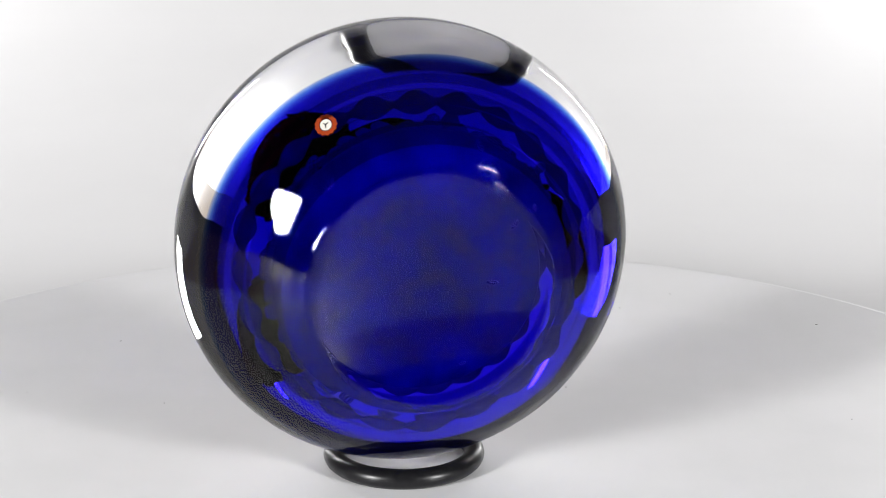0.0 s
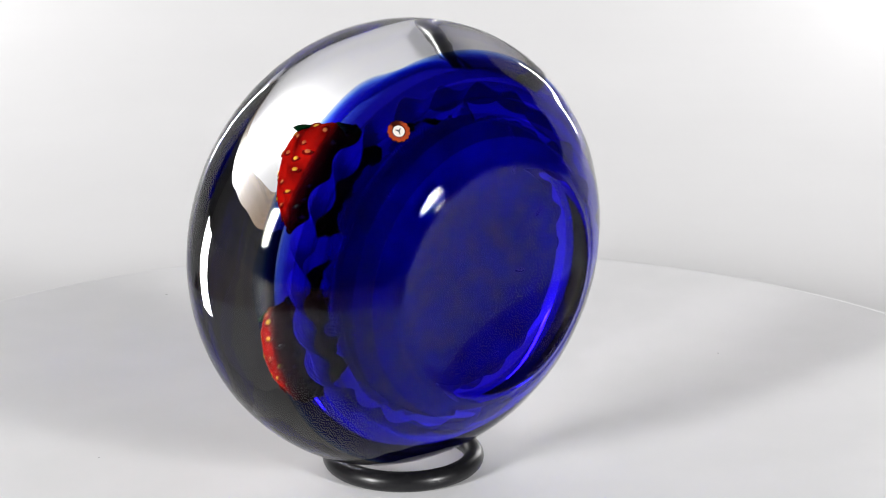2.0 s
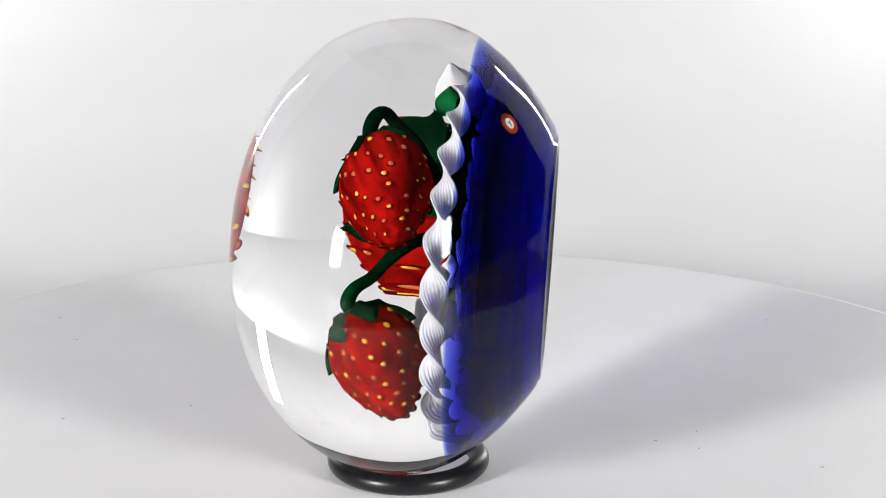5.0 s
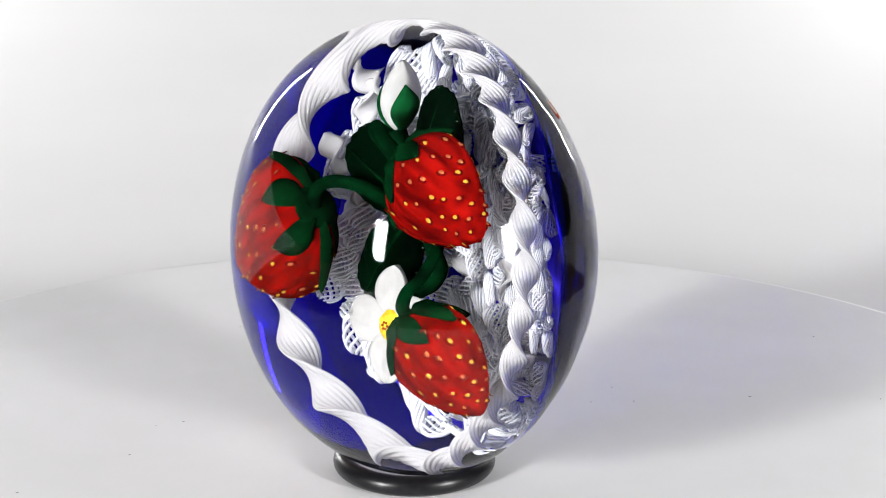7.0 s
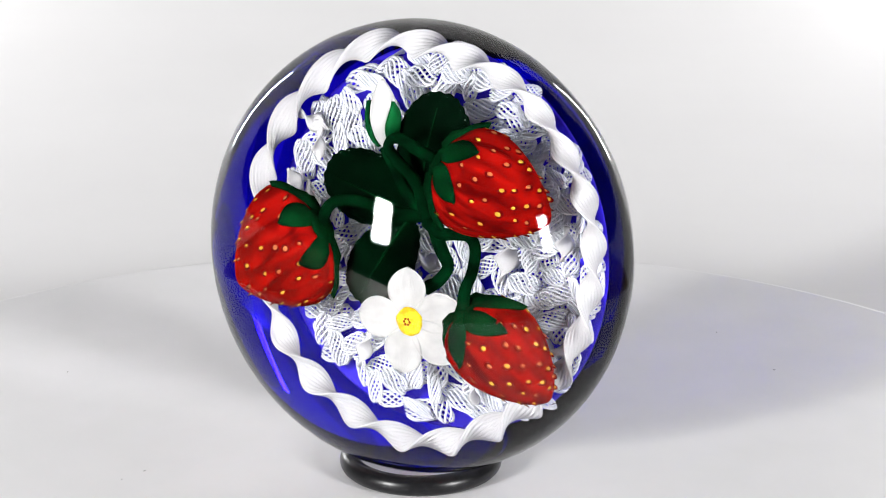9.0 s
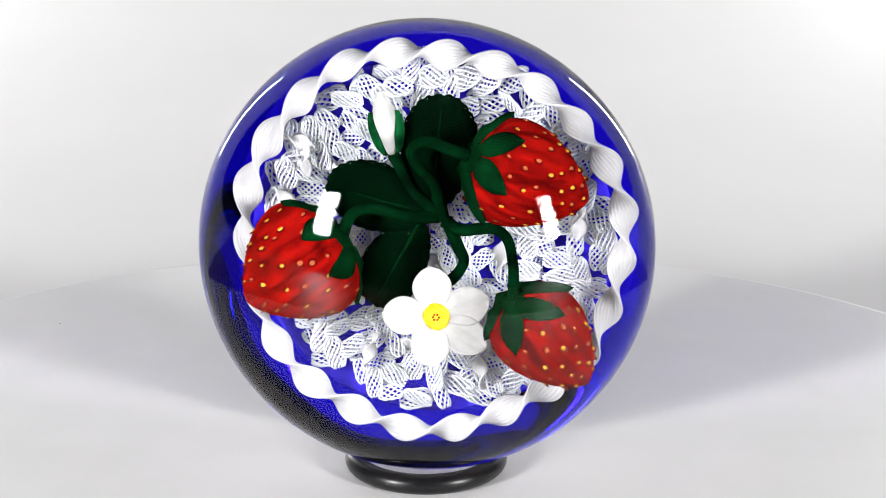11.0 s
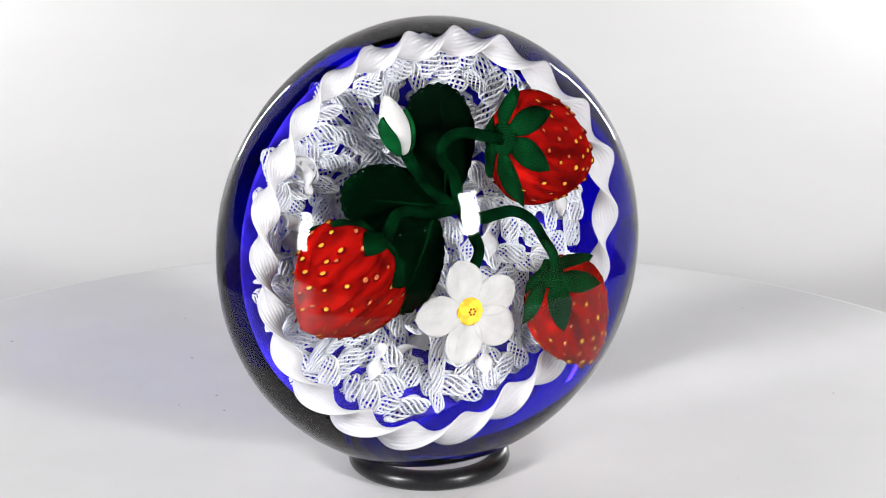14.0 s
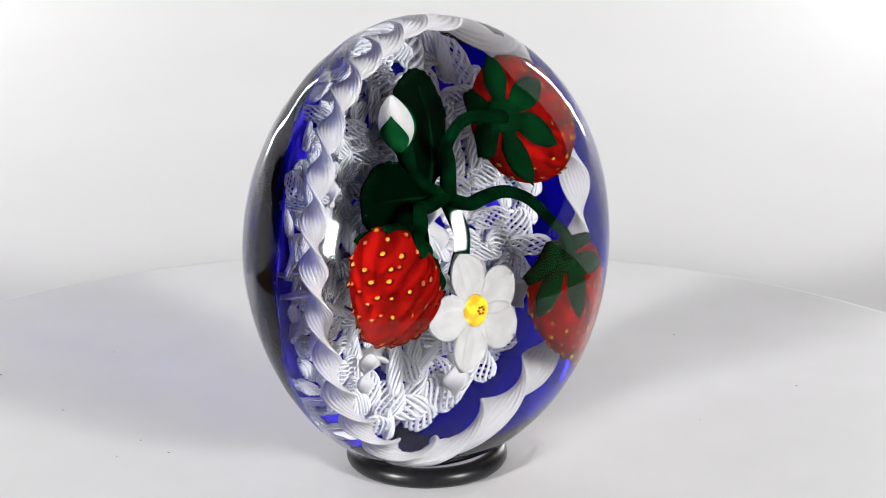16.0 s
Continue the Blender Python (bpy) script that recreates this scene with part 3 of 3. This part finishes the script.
def signature_cane(parent):
    """A small slice of patterned cane set in the back."""
    c = lens(16.5, -16.75, 27.75)
    out = Vector((0.36, 0.68, 0.635)).normalized()
    side = out.cross(Vector((0, 0, 1))).normalized()
    up = side.cross(out)
    turn = Matrix.Identity(3)
    turn.col[0], turn.col[1], turn.col[2] = side, up, out
    m = Matrix.Translation(c) @ turn.to_4x4()
    bm = bmesh.new()
    bmesh.ops.create_cone(bm, cap_ends=True, segments=32, radius1=0.98, radius2=0.98, depth=0.5, matrix=m)
    disc = glass_part("signature_cane", bm, cream, parent, "small cream cane slice ringed with rust-red rods", False)
    bm = bmesh.new()
    bmesh.ops.create_cone(bm, cap_ends=True, segments=12, radius1=0.42, radius2=0.42, depth=0.45)
    bm.transform(Matrix.Scale(0.001, 4))
    me = bpy.data.meshes.new("rod")
    bm.to_mesh(me)
    bm.free()
    me.materials.append(rust)
    for k in range(13):
        a = 2 * math.pi * k / 13
        ob = new("rod", me)
        ob.parent = disc
        ob.matrix_local = MM @ m @ Matrix.Translation((1.5 * math.cos(a), 1.5 * math.sin(a), 0)) @ Matrix.Scale(1000, 4)
    bm = bmesh.new()
    for a in (0.4, 2.2, 4.5):
        bmesh.ops.create_cube(bm, size=1, matrix=m @ Matrix.Rotation(a, 4, "Z") @ Matrix.Translation((0.28, 0, 0.26)) @ Matrix.Diagonal((0.55, 0.16, 0.08, 1)))
    glass_part("mark", bm, ink, disc, "dark mark", False)


def glass_shells(parent):
    """The polished skin of the glass: the clear dome, which lets the light in, and the back with its ground foot."""
    whole = revolve_axis(glass_profile(), 200)
    # tooling marks: the back is a little uneven
    for v in whole.verts:
        r, a, deep = math.hypot(v.co.x, v.co.z), math.atan2(v.co.z, v.co.x), v.co.y
        if deep > 4.0 and r > FOOT_R:
            wave = min(1.0, (deep - 4.0) / 6.0) * min(1.0, (r - FOOT_R) / 3.0)
            k = 1 + wave * (0.045 * math.sin(11 * a + 0.8 * deep) + 0.03 * math.sin(6 * a - 1.5 * deep)) / r
            v.co.x, v.co.z = v.co.x * k, v.co.z * k
    bmesh.ops.recalc_face_normals(whole, faces=whole.faces)
    whole.normal_update()
    for name, label, front in (("glass_dome", "clear polished glass dome", True), ("glass_back", "clear polished glass back with a hollow ground foot", False)):
        bm = bmesh.new()
        made, normals = {}, []
        for f in whole.faces:
            if (-f.calc_center_median().y > -9.0) == front:
                for v in f.verts:
                    if v not in made:
                        made[v] = bm.verts.new(v.co)
                        normals.append(v.normal.copy())
                bm.faces.new([made[v] for v in f.verts])
        bm.transform(MM)
        me = bpy.data.meshes.new(name)
        bm.to_mesh(me)
        bm.free()
        me.shade_smooth()
        me.normals_split_custom_set_from_vertices(normals)
        me.materials.append(clear_glass if front else back_glass)
        ob = new(name, me)
        ob.parent = parent
        tagged(ob, label)
        ob.visible_shadow = not front
    whole.free()


def paperweight():
    w = new("paperweight")
    tagged(w, "round clear glass paperweight with strawberries on white lace over cobalt blue", "paperweight")
    glass_shells(w)
    ground = glass_part("blue_ground", revolve_axis(blue_profile(), 128), blue_glass, w, "transparent cobalt blue glass ground")
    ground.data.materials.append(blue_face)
    # faces that point to the front take the lighter tint
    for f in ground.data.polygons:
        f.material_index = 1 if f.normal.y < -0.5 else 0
    # added tint walls, so a longer way through the blue is a darker one
    for r, far in ((33.5, -14.6), (30.5, -17.2), (27.5, -19.4), (24.5, -20.8)):
        glass_part("tint_wall", revolve_axis([(-11.0, r), (far, r)], 96), path_tint, w, "added blue tint wall that darkens long ways through the ground" if r > 33 else "")
    glass_part("ground_core", revolve_axis([(-10.15, 0.0), (-10.15, 14.0), (-10.1, 21.0), (-10.0, 22.4), (-10.15, 22.7), (-10.35, 22.4), (-10.45, 14.0), (-10.45, 0.0)], 96), ground_core, w, "mottled dark blue core under the lace")
    twisted_ribbon(w)
    strawberry(w, (15.1, 2.2, 11.65), (0.76, -0.33, -0.36), 18.3, 8.0, 0.68, 72, 0.4, "red glass strawberry with raised yellow seeds")
    strawberry(w, (-17.85, 1.6, -2.5), (-0.74, 0.04, -0.57), 16.8, 9.4, 0.50, 72, 1.3, "red glass strawberry with raised yellow seeds")
    strawberry(w, (17.95, 1.75, -11.8), (0.46, -0.46, -0.70), 18.0, 7.0, 0.76, 72, 2.2, "red glass strawberry with raised yellow seeds")
    leaf(w, (1.2, 6.0), (2.2, 20.9), 5.3, -3.2, 0.9, 26, "dark green glass leaf with a toothed edge")
    leaf(w, (1.4, 5.2), (-13.5, 8.7), 4.6, -3.0, 0.8, 26, "dark green glass leaf with a toothed edge")
    leaf(w, (-0.6, 4.0), (-7.2, -8.0), 4.5, -3.4, 0.7, 26, "dark green glass leaf with a toothed edge")
    stem(w, [(2.9, -1.8, 4.6), (2.4, -1.2, 6.9), (1.6, -0.3, 9.9), (-0.7, 1.2, 12.8), (-1.5, 2.7, 15.0), (-0.5, 3.6, 16.6), (1.5, 4.3, 17.1), (4.1, 4.8, 16.4), (7.4, 4.5, 15.2)], 0.76, "curved green glass stem")
    stem(w, [(2.9, -1.6, 4.5), (5.4, -1.2, 3.3), (7.9, -1.0, 3.55), (10.4, -0.2, 3.7), (12.4, 1.2, 2.4), (13.5, 3.2, -0.3), (14.0, 5.1, -2.0), (14.1, 5.7, -4.0), (13.9, 4.9, -5.4)], 0.76, "thick curved green glass stem")
    stem(w, [(2.4, -2.0, 5.0), (-2.4, -1.2, 5.0), (-6.0, 0.2, 6.2), (-8.8, 1.6, 6.3), (-10.3, 2.4, 5.2), (-11.3, 1.9, 2.5)], 0.8, "curved green glass stem")
    stem(w, [(3.2, -2.2, 4.6), (4.9, -2.4, 0.7), (5.7, -2.8, -1.4), (4.7, -2.6, -3.4), (3.0, -2.0, -4.8)], 0.78, "thick curved green glass stem")
    stem(w, [(-4.4, -1.6, 13.4), (-2.8, -2.2, 10.5), (-1.2, -2.4, 7.9), (2.6, -2.2, 4.9)], 0.75, "curved green glass stem")
    flower(w, (2.3, -0.3, -9.1), ((1.2, -1.9), (9.5, -6.2), (9.0, -13.5), (0.7, -16.3), (-5.6, -9.1)), "white five-petalled glass flower with a yellow heart")
    bud(w, (-4.5, 13.3), (-6.5, 21.9), 1.85, -2.0, "half-open white glass flower bud")
    signature_cane(w)
    lace_bed(w)
    lace_scraps(w)
    return w


room()
backdrop()
table()
platter = turntable()
ring = o_ring()
weight = paperweight()


def motions():
    """The turntable turns once round in about 25 seconds and carries the ring and the paperweight."""
    up = pose(0, 0, 0, -TILT) @ Vector((0, 0, 0.040))
    rows = {"platter": [], "ring": [], "weight": []}
    for k in range(33):
        t = 0.5 * k
        turn = pose(0, 0, 0, 0, 0, TURN_0 + RATE * t)
        rows["platter"].append((t, Matrix.Translation((0, 0, -0.017)) @ turn))
        rows["ring"].append((t, turn @ Matrix.Translation((0.002012, -0.001231, 0))))
        rows["weight"].append((t, turn @ Matrix.Translation((0.002119, -0.000847, 0.041756)) @ Matrix.Translation(-up) @ pose(0, 0, 0, -TILT)))
    walk(platter, rows["platter"])
    walk(ring, rows["ring"])
    walk(weight, rows["weight"])


motions()
